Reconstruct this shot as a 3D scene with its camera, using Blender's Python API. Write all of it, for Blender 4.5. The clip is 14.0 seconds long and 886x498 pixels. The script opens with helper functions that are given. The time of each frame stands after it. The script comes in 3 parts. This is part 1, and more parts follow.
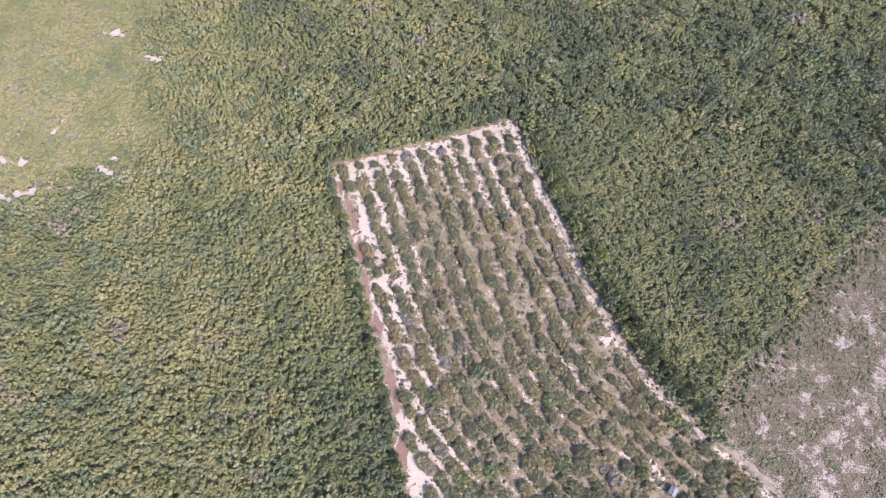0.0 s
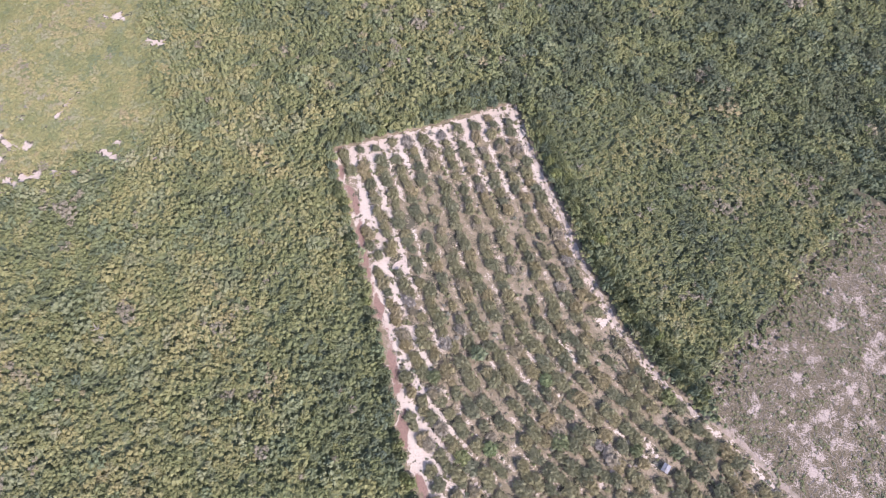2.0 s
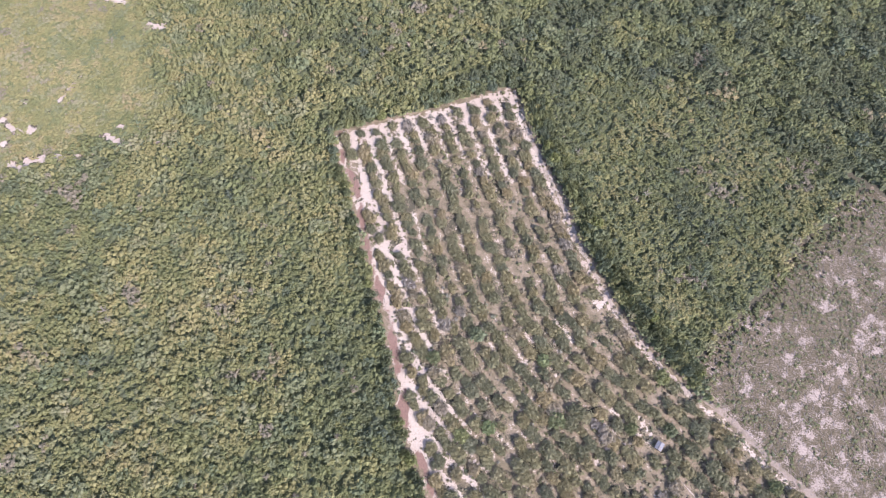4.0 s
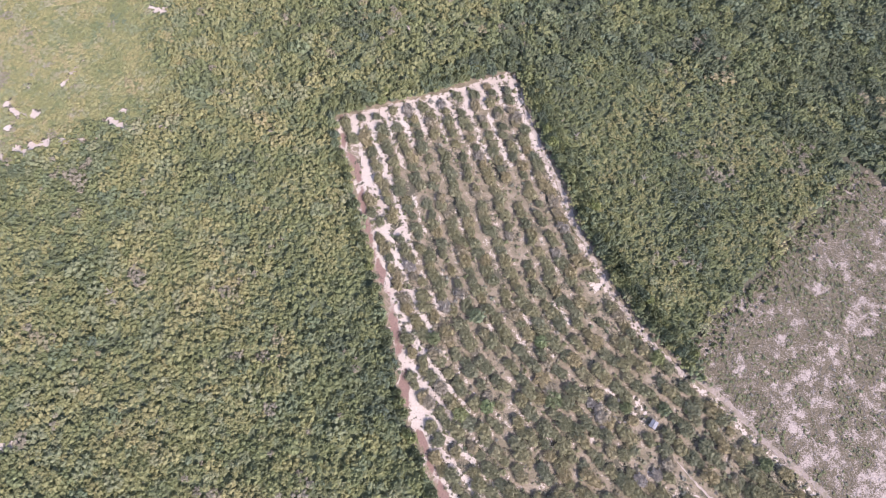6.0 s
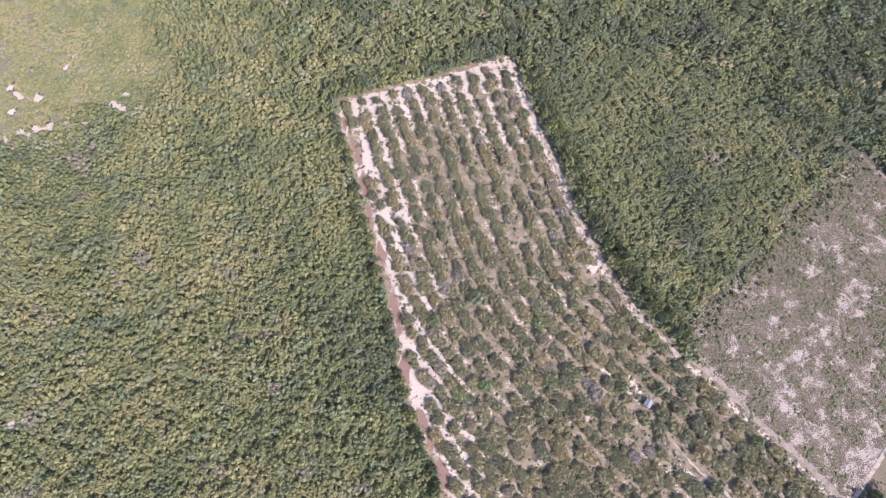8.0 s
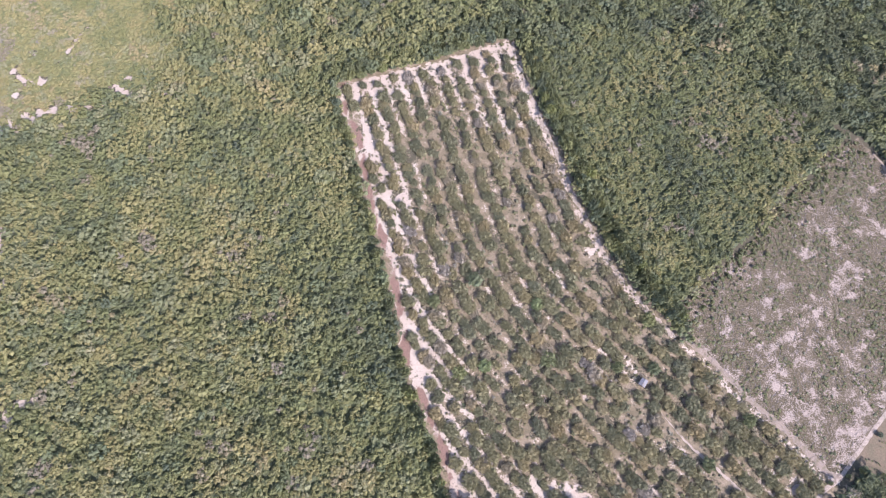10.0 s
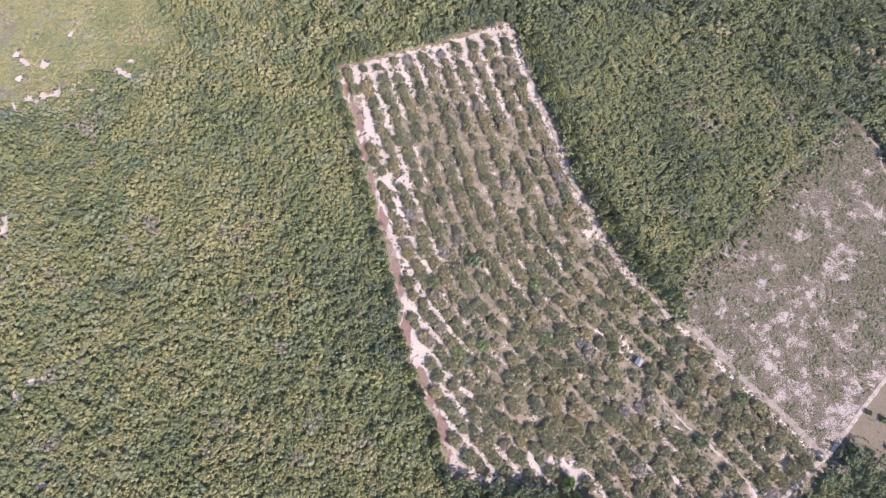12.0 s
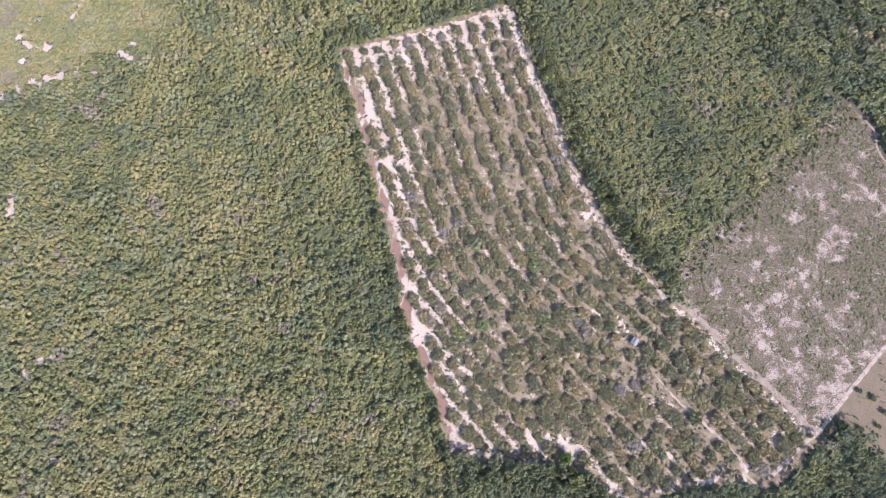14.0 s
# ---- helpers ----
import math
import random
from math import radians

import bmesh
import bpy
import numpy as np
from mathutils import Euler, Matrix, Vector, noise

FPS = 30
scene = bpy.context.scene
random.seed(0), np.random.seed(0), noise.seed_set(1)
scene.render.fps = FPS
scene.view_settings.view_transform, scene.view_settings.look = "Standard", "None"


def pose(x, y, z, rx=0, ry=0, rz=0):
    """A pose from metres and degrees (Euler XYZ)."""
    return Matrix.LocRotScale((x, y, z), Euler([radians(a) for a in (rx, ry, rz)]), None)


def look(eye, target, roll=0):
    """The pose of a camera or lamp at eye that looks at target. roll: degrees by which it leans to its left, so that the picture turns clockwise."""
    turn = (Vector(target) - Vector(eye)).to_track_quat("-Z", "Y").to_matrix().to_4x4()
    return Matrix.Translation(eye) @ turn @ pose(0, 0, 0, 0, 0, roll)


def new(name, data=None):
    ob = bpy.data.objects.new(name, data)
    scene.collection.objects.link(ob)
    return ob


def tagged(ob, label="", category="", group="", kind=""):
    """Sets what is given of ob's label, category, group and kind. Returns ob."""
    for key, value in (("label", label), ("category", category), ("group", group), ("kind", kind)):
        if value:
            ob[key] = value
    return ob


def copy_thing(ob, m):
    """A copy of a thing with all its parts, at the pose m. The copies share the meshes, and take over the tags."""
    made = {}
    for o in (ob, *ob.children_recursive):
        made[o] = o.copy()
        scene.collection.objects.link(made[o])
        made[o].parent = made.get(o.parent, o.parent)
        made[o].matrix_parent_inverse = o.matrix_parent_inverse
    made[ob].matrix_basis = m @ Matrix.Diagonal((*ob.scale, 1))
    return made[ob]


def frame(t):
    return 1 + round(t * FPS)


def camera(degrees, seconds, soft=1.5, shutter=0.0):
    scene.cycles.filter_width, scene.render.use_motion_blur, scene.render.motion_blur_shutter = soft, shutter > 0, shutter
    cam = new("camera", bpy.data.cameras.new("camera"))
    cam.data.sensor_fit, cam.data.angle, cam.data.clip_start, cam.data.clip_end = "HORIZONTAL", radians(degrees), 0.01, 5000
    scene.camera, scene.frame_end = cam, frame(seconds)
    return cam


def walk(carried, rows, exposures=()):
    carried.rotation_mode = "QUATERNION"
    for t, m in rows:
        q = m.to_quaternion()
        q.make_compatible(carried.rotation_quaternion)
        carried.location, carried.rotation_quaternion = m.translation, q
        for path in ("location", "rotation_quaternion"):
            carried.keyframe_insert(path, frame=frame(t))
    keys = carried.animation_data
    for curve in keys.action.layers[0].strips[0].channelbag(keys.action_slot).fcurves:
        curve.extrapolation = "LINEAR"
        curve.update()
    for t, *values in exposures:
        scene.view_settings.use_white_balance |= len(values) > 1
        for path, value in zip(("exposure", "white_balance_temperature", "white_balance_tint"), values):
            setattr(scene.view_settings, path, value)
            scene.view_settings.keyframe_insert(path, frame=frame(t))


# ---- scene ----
cam = camera(68.0, 14.0, soft=0.9)
# seconds, eye x y z, pitch, roll, yaw: a slow climb that drifts back while the lens tilts down
PATH = [
    (0.0, 0.000, 0.000, 230.000, -63.344, 0.698, -0.000),
    (0.5, 0.032, -0.273, 231.035, -63.762, 0.713, -0.011),
    (1.0, 0.064, -0.544, 232.069, -64.177, 0.728, -0.022),
    (1.5, 0.097, -0.814, 233.104, -64.591, 0.743, -0.033),
    (2.0, 0.127, -1.084, 234.139, -65.002, 0.758, -0.044),
    (2.5, 0.156, -1.352, 235.174, -65.412, 0.773, -0.055),
    (3.0, 0.186, -1.619, 236.209, -65.821, 0.788, -0.066),
    (5.5, 0.322, -2.937, 241.385, -67.849, 0.862, -0.121),
    (6.0, 0.346, -3.198, 242.421, -68.252, 0.877, -0.132),
    (6.5, 0.371, -3.457, 243.457, -68.655, 0.892, -0.143),
    (7.0, 0.394, -3.714, 244.493, -69.058, 0.907, -0.154),
    (7.5, 0.417, -3.972, 245.530, -69.461, 0.922, -0.165),
    (8.0, 0.439, -4.227, 246.566, -69.864, 0.937, -0.176),
    (10.5, 0.540, -5.490, 251.748, -71.886, 1.012, -0.231),
    (11.0, 0.559, -5.739, 252.785, -72.293, 1.027, -0.242),
    (11.5, 0.576, -5.987, 253.822, -72.701, 1.042, -0.253),
    (12.0, 0.592, -6.233, 254.860, -73.111, 1.057, -0.263),
    (12.5, 0.608, -6.479, 255.897, -73.522, 1.072, -0.274),
    (13.0, 0.623, -6.723, 256.934, -73.935, 1.086, -0.285),
    (13.5, 0.638, -6.967, 257.971, -74.350, 1.101, -0.296),
    (14.0, 0.652, -7.208, 259.009, -74.766, 1.116, -0.307),
]


def flown(x, y, z, pitch, roll, yaw):
    p, w = radians(pitch), radians(yaw)
    eye = Vector((x, y, z))
    return look(eye, eye + Vector((-math.sin(w) * math.cos(p), math.cos(w) * math.cos(p), math.sin(p))), roll)


walk(cam, [(row[0], flown(*row[1:])) for row in PATH], [(0.0, 1.45, 6420, 28)])

# ---- light ----
SUN_WAY = Vector((0.60, -0.63, 0.80)).normalized()
world = bpy.data.worlds.new("world")
scene.world = world
world.use_nodes = True
sky = world.node_tree.nodes.new("ShaderNodeTexSky")
sky.sky_type, sky.sun_disc = "NISHITA", False
sky.sun_elevation = math.asin(SUN_WAY.z)
sky.sun_rotation = math.atan2(SUN_WAY.x, SUN_WAY.y)
sky.dust_density = 1.0
back = world.node_tree.nodes["Background"]
back.inputs["Strength"].default_value = 0.135
world.node_tree.links.new(sky.outputs[0], back.inputs[0])
lamp = bpy.data.lights.new("sun", "SUN")
lamp.energy, lamp.angle, lamp.color = 3.5, radians(0.53), (1.0, 0.95, 0.89)
sun = new("sun", lamp)
sun.matrix_world = look(SUN_WAY * 400, (0, 0, 0))

rng = np.random.default_rng(7)


# ---- materials ----
class Mat:
    """A node material, with short names for the nodes that it uses."""

    def __init__(self, name, rough=0.8, metal=0.0):
        self.m = bpy.data.materials.new(name)
        self.m.use_nodes = True
        self.t = self.m.node_tree
        self.b = self.t.nodes["Principled BSDF"]
        self.b.inputs["Roughness"].default_value, self.b.inputs["Metallic"].default_value = rough, metal
        self.b.inputs["Specular IOR Level"].default_value = 0.25

    def node(self, kind, **values):
        n = self.t.nodes.new(kind)
        for key, value in values.items():
            setattr(n, key, value)
        return n

    def link(self, a, b):
        self.t.links.new(a, b)

    def place(self):
        return self.node("ShaderNodeNewGeometry").outputs["Position"]

    def noise(self, scale, detail=3.0, rough=0.55, coords=None, distort=0.0):
        n = self.node("ShaderNodeTexNoise")
        n.inputs["Scale"].default_value, n.inputs["Detail"].default_value = scale, detail
        n.inputs["Roughness"].default_value, n.inputs["Distortion"].default_value = rough, distort
        self.link(coords or self.place(), n.inputs["Vector"])
        return n.outputs["Fac"]

    def ramp(self, fac, *stops):
        r = self.node("ShaderNodeValToRGB").color_ramp
        while len(r.elements) < len(stops):
            r.elements.new(0.5)
        for e, (at, c) in zip(r.elements, stops):
            e.position, e.color = at, (*c, 1) if len(c) == 3 else c
        n = self.t.nodes[-1]
        self.link(fac, n.inputs[0])
        return n.outputs["Color"]

    def math(self, op, a, b, clamp=False):
        n = self.node("ShaderNodeMath", operation=op, use_clamp=clamp)
        for i, v in enumerate((a, b)):
            if isinstance(v, (int, float)):
                n.inputs[i].default_value = v
            else:
                self.link(v, n.inputs[i])
        return n.outputs[0]

    def step(self, v, lo, hi):
        n = self.node("ShaderNodeMapRange", interpolation_type="SMOOTHSTEP")
        self.link(v, n.inputs["Value"])
        n.inputs["From Min"].default_value, n.inputs["From Max"].default_value = lo, hi
        return n.outputs["Result"]

    def mix(self, fac, a, b, blend="MIX"):
        n = self.node("ShaderNodeMix", data_type="RGBA", blend_type=blend)
        for i, v in ((0, fac), (6, a), (7, b)):
            if isinstance(v, (int, float)):
                n.inputs[i].default_value = v
            elif isinstance(v, tuple):
                n.inputs[i].default_value = (*v, 1)
            else:
                self.link(v, n.inputs[i])
        return n.outputs[2]

    def attr(self, name):
        return self.node("ShaderNodeAttribute", attribute_name=name).outputs["Fac"]

    def done(self, colour, bump=None, depth=0.1, strength=0.6):
        self.link(colour, self.b.inputs["Base Color"])
        if bump is not None:
            n = self.node("ShaderNodeBump")
            n.inputs["Distance"].default_value, n.inputs["Strength"].default_value = depth, strength
            self.link(bump, n.inputs["Height"])
            self.link(n.outputs[0], self.b.inputs["Normal"])
        return self.m


def leaf_material(name, stops, by_object=False, through_light=0.33, gain=1.1, relief=0.18, kinds=1.0):
    """Foliage: one hue a plant, a shade of its own for each spray of leaves, and wide drifts of yellower and greyer growth."""
    k = Mat(name, 0.62)
    geo = k.node("ShaderNodeNewGeometry")
    tone = k.node("ShaderNodeObjectInfo").outputs["Random"] if by_object else k.attr("tone")
    own = tone
    drift = k.noise(0.022, 3.0)
    tone = k.math("ADD", tone, k.math("MULTIPLY", k.math("SUBTRACT", drift, 0.5), 0.5), True)
    c = k.ramp(tone, *stops)
    # a kind of its own for each plant: some grey-blue, some fresh green, most of them olive
    kind = k.math("FRACT", k.math("MULTIPLY", own, 57.0), 0.0)
    c = k.mix(k.math("MULTIPLY", k.step(kind, 0.74, 0.78), kinds), c, (0.93, 1.0, 1.22), "MULTIPLY")
    c = k.mix(k.math("MULTIPLY", k.step(kind, 0.30, 0.34), kinds), c, (1.0, 0.985, 0.96), "MULTIPLY")
    spray = k.math("MULTIPLY_ADD", geo.outputs["Random Per Island"], 0.26)
    spray.node.inputs[2].default_value = 0.87
    leafy = k.noise(4.5, 3.0, 0.65)
    # the relief's hollows are darkened in the colour too, more so with gain
    gap_grain = k.math("MULTIPLY_ADD", leafy, gain)
    gap_grain.node.inputs[2].default_value = 1.0 - 0.5 * gain
    v = k.node("ShaderNodeVectorMath", operation="SCALE")
    k.link(c, v.inputs[0])
    k.link(k.math("MULTIPLY", spray, gap_grain), v.inputs["Scale"])
    k.done(v.outputs[0], leafy, relief, 0.9)
    glow = k.node("ShaderNodeBsdfTranslucent")
    k.link(v.outputs[0], glow.inputs[0])
    both = k.node("ShaderNodeMixShader")
    both.inputs[0].default_value = through_light
    k.link(k.b.outputs[0], both.inputs[1])
    k.link(glow.outputs[0], both.inputs[2])
    k.link(both.outputs[0], k.t.nodes["Material Output"].inputs[0])
    return k.m


FOREST_HUES = (
    (0.0, (0.104, 0.126, 0.076)), (0.28, (0.163, 0.187, 0.086)), (0.55, (0.229, 0.233, 0.110)),
    (0.78, (0.270, 0.256, 0.124)), (0.92, (0.288, 0.256, 0.140)), (0.96, (0.232, 0.214, 0.156)), (1.0, (0.222, 0.204, 0.152)))
FOREST_LEAF = leaf_material("forest_leaves", FOREST_HUES, gain=0.75)
# high gain paints shaded gaps between the leaves into the colour
UNDER_LEAF = leaf_material("understory_leaves", FOREST_HUES, gain=2.2, relief=0.4)
ORCHARD_HUES = (
    (0.0, (0.132, 0.142, 0.090)), (0.3, (0.172, 0.176, 0.104)), (0.6, (0.202, 0.196, 0.112)), (0.8, (0.228, 0.208, 0.118)),
    (0.93, (0.250, 0.214, 0.122)), (1.0, (0.25, 0.23, 0.195)))
ORCHARD_LEAF = leaf_material("orchard_leaves", ORCHARD_HUES, True, gain=0.8, kinds=0.3)
ORCHARD_FAR = leaf_material("far_orchard_leaves", ORCHARD_HUES, gain=0.8, kinds=0.3)
BELT_LEAF = leaf_material("woodland_tree_leaves", (
    (0.0, (0.112, 0.136, 0.080)), (0.6, (0.154, 0.178, 0.092)), (0.9, (0.19, 0.212, 0.100)), (1.0, (0.20, 0.235, 0.098))), True)
TUFT_LEAF = leaf_material("clearing_regrowth_leaves", (
    (0.0, (0.115, 0.136, 0.066)), (0.5, (0.160, 0.168, 0.088)), (1.0, (0.23, 0.208, 0.15))))


def bark_material():
    k = Mat("grey_bark", 0.9)
    n = k.noise(6.0, 4.0)
    return k.done(k.ramp(n, (0.3, (0.13, 0.11, 0.09)), (0.7, (0.27, 0.24, 0.21))), n, 0.03)


BARK = bark_material()


def dead_wood_material():
    k = Mat("bleached_wood", 0.9)
    n = k.noise(5.0, 4.0)
    return k.done(k.ramp(n, (0.3, (0.17, 0.152, 0.138)), (0.7, (0.30, 0.27, 0.25))), n, 0.02)


DEAD_WOOD = dead_wood_material()


def ground_material():
    """White sand, dry grass, leaf litter and a dead red-brown strip, by the soil's own zones and broken up by noise."""
    k = Mat("sandy_soil", 0.95)
    fine, mid, wide = k.noise(1.6, 5.0, 0.65), k.noise(0.30, 4.0, 0.6, distort=0.4), k.noise(0.05, 3.0)
    litter = k.ramp(fine, (0.25, (0.040, 0.040, 0.028)), (0.75, (0.095, 0.088, 0.062)))
    grass = k.mix(k.step(mid, 0.35, 0.65), k.ramp(fine, (0.3, (0.082, 0.072, 0.046)), (0.7, (0.160, 0.136, 0.090))),
                  k.ramp(fine, (0.3, (0.140, 0.115, 0.081)), (0.7, (0.250, 0.208, 0.154))))
    sand = k.mix(k.step(wide, 0.4, 0.65), k.ramp(fine, (0.2, (0.27, 0.232, 0.194)), (0.75, (0.415, 0.374, 0.325))),
                 k.ramp(fine, (0.2, (0.23, 0.190, 0.158)), (0.75, (0.385, 0.334, 0.286))))
    speck, drifts = k.noise(1.9, 6.0, 0.75), k.noise(0.16, 6.0, 0.68, distort=0.9)
    patchy = k.math("ADD", drifts, k.math("MULTIPLY", k.math("SUBTRACT", speck, 0.5), 1.0))
    patchy = k.math("ADD", patchy, k.math("MULTIPLY", k.math("SUBTRACT", mid, 0.5), 0.5))
    patchy = k.math("ADD", patchy, k.math("MULTIPLY", k.attr("bare"), 0.10))
    stubble = k.mix(k.step(patchy, 0.54, 0.67), k.ramp(fine, (0.36, (0.046, 0.042, 0.025)), (0.5, (0.084, 0.072, 0.047)), (0.64, (0.138, 0.114, 0.084))),
                    k.ramp(fine, (0.3, (0.175, 0.146, 0.126)), (0.7, (0.345, 0.298, 0.262))))
    red = k.ramp(fine, (0.25, (0.115, 0.074, 0.060)), (0.75, (0.216, 0.146, 0.122)))
    brown = k.mix(k.step(mid, 0.35, 0.7), k.ramp(fine, (0.25, (0.100, 0.080, 0.055)), (0.75, (0.168, 0.134, 0.098))),
                  k.ramp(fine, (0.25, (0.080, 0.072, 0.048)), (0.75, (0.135, 0.120, 0.085))))
    rough = k.math("ADD", k.math("MULTIPLY", k.math("SUBTRACT", mid, 0.5), 1.5), k.math("MULTIPLY", k.math("SUBTRACT", fine, 0.5), 0.9))

    def cover(name, lo=0.42, hi=0.60):
        return k.step(k.math("ADD", k.attr(name), rough), lo, hi)

    c = k.mix(cover("grass"), litter, grass)
    c = k.mix(cover("pasture"), c, brown)
    c = k.mix(k.attr("stubble"), c, stubble)
    c = k.mix(cover("sand"), c, sand)
    c = k.mix(cover("red", 0.35, 0.6), c, red)
    return k.done(c, k.math("ADD", fine, mid), 0.12, 0.7)


GROUND = ground_material()


def track_material(name, low, high, dull):
    """Packed sand, paler where it is driven and dulled by grass and litter."""
    k = Mat(name, 0.92)
    fine, mid = k.noise(1.5, 6.0, 0.7), k.noise(0.4, 4.0, 0.6)
    return k.done(k.mix(k.step(mid, 0.45, 0.68), k.ramp(fine, (0.25, low), (0.7, high)), k.ramp(fine, (0.25, (0.10, 0.088, 0.060)), (0.7, dull))), fine, 0.06)


TRACK = track_material("packed_sand_track", (0.19, 0.160, 0.134), (0.34, 0.295, 0.255), (0.20, 0.172, 0.14))
WORN = track_material("worn_grassy_track", (0.15, 0.122, 0.098), (0.26, 0.218, 0.182), (0.19, 0.165, 0.125))


# ---- plan ----
RIGHT_EDGE = [(31.1, 177.4), (35.4, 161.2), (40.1, 147.1), (44.1, 134.7), (49.4, 122.6), (53.7, 106.8), (59.2, 94.0), (65.6, 79.1), (73.1, 67.0), (82.7, 54.1), (91.1, 44.9), (103.8, 33.7), (115.8, 19.4), (127.8, 8.7), (139.2, -4.8), (143.1, -7.5)]
LEFT_EDGE = [(-45.2, 153.5), (-42.6, 137.4), (-37.8, 132.0), (-35.6, 121.2), (-33.2, 110.6), (-28.9, 95.2), (-24.9, 82.7), (-20.9, 70.5), (-19.0, 60.9), (-15.1, 46.8), (-14.1, 35.4), (-9.3, 24.3), (-4.7, 13.4), (1.0, 0.6), (5.5, -15.5)]
TOP_EDGE = [(-45.2, 153.5), (-24.0, 160.2), (3.7, 168.7), (20.3, 176.1), (31.1, 177.4)]
BOTTOM_EDGE = [(5.5, -15.5), (16.2, -17.4), (33.2, -18.0), (48.0, -18.4), (58.5, -21.3), (61.5, -25.2), (70.5, -34.0), (81.3, -29.3), (96.4, -24.8), (115.1, -23.5), (123.7, -24.2), (132.2, -17.1), (138.5, -11.3), (143.1, -7.5)]
ORCHARD = TOP_EDGE + RIGHT_EDGE[1:] + BOTTOM_EDGE[::-1][1:] + LEFT_EDGE[::-1][1:-1]
ROAD = [(202.5, 51.2), (176.2, 26.2), (160.9, 10.3), (146.5, -5.6), (138.5, -11.3), (132.4, -17.1), (123.7, -24.2)]
IN_PATH = [(82.3, 16.3), (86.8, 10.3), (92.4, 3.8), (101.2, -3.9), (107.2, -9.8), (114.3, -17.3), (115.2, -22.5), (120.3, -26.9)]
EAST_TRACK = [(170.0, 136.7), (174.4, 132.7), (177.8, 130.6), (182.9, 124.2), (186.5, 118.9), (186.3, 110.2), (189.3, 103.2), (196.6, 89.8), (202.3, 69.0), (202.5, 51.2)]
CLEARING = [(94.2, 55.4), (106.8, 67.5), (122.1, 81.2), (131.2, 88.8), (143.8, 104.3), (155.6, 112.3), (160.4, 120.3), (174.0, 129.9)] + EAST_TRACK[2:] + ROAD[1:4] + RIGHT_EDGE[-5:][::-1]
PASTURE = [(240, 60)] + ROAD[:3] + [(152.0, 1.0)] + [(175.2, 20.2), (154.9, -0.4), (168.9, -18.2)][2:] + [(200, -50), (240, -50)]
SCRUB = [(-300, 115)] + [(-191.7, 125.4), (-178.5, 133.8), (-162.3, 140.4), (-142.6, 149.7), (-121.1, 147.8)] + [(-119, 150), (-120, 180), (-142, 226), (-125, 250), (-120, 300), (-300, 300)]
YOUNG = [(31, 177), (45, 168), (62, 182), (92, 183), (116, 176), (138, 160), (156, 138), (160, 120), (144, 104), (122, 81), (94, 55), (83, 54), (66, 79), (54, 107), (44, 135)]
SHED = (76.6, 26.4)
# bare sand spots, and one white log drawn as a spot: x, y, half length, half width, turn in degrees
SPOTS = [
    (-165.7, 173.8, 6.5, 1.1, 65),
    (-182.6, 168.5, 3.2, 1.2, -30),
    (-189.1, 158.3, 3.2, 1.6, -50),
    (-184, 154.6, 5.2, 1.7, -20),
    (-177, 153.6, 4.3, 1.9, 30),
    (-185.1, 147, 2.4, 1.6, 0),
    (-167.9, 139.5, 8.1, 2.2, 12),
    (-156.6, 140.5, 5.2, 1.2, 10),
    (-176.7, 134.6, 4.8, 2.3, -20),
    (-184.4, 132.3, 2.8, 1.6, -60),
    (-180.5, 131.3, 2.4, 1.2, 0),
    (-142.2, 150.5, 3.9, 1.6, -35),
    (-136.8, 147.8, 5.2, 1.9, -25),
    (-147.3, 142.6, 2.1, 1.2, 50),
    (-139.6, 155.4, 2.4, 1.2, 0),
    (-119.8, 147.5, 4.1, 1.2, -20),
    (-190.4, 129, 2.8, 2.9, 0),
    (-178, 77.9, 2.1, 6.9, 10),
    (-154.4, 16.1, 4.5, 1.7, 10),
    (-159.5, 11.7, 2.7, 2.7, 0),
    (-174.7, 53.8, 2.1, 4.5, 0),
    (-160, 6.9, 3.4, 1.5, 30),
    (-172.5, 61, 1.7, 2.5, 0),
    (-70.2, -27, 2.9, 1.1, 0),
    (-143.6, -21.5, 3.4, 1.5, 0),
    (115.3, -22.1, 2.5, 1.5, 60),
    (100.6, -25.1, 5, 1.2, 10),
    (85.6, -27.7, 4, 1.3, 20),
    (65.6, -27.6, 1.3, 4, 20),
    (128.1, -10.6, 3.5, 1.8, 50),
    (143.2, -7.1, 2.6, 1.6, 45),
    (78.2, -12.9, 1.2, 3.5, 40),
    (88.5, -17.8, 1.1, 3.5, 40),
    (-24.4, 101.7, 4.2, 2, -25),
    (-16.7, 99.2, 2.6, 2.6, 0),
    (-32.6, 123.9, 2.4, 6, 0),
    (-9.6, 35.5, 2.2, 7, 20),
    (-17.1, 58.1, 2, 5, 10),
    (9.7, -10.7, 5, 3, -45),
    (36.5, -11.4, 6, 2.2, -30),
    (49.3, -13.3, 2.2, 4.5, 45),
    (60.9, 78.5, 3.4, 1.6, -35),
    (73.4, 32.6, 0.6, 4, 40),
    (-154.1, 225.9, 5.2, 2.3, 0),
    (-16.3, 202.6, 1.6, 1, -40),
    (134.6, 188.8, 1.6, 1.2, 0),
    # a white log, put down as a pale spot
    (163, 150, 1.6, 0.8, 0),
    (-133.7, 210.7, 6, 1.9, 0),
]


def inside(x, y, poly):
    hit = np.zeros(np.shape(x), bool)
    for (x0, y0), (x1, y1) in zip(poly, poly[1:] + poly[:1]):
        if y0 != y1:
            hit ^= ((y0 > y) != (y1 > y)) & (x < (x1 - x0) * (y - y0) / (y1 - y0) + x0)
    return hit


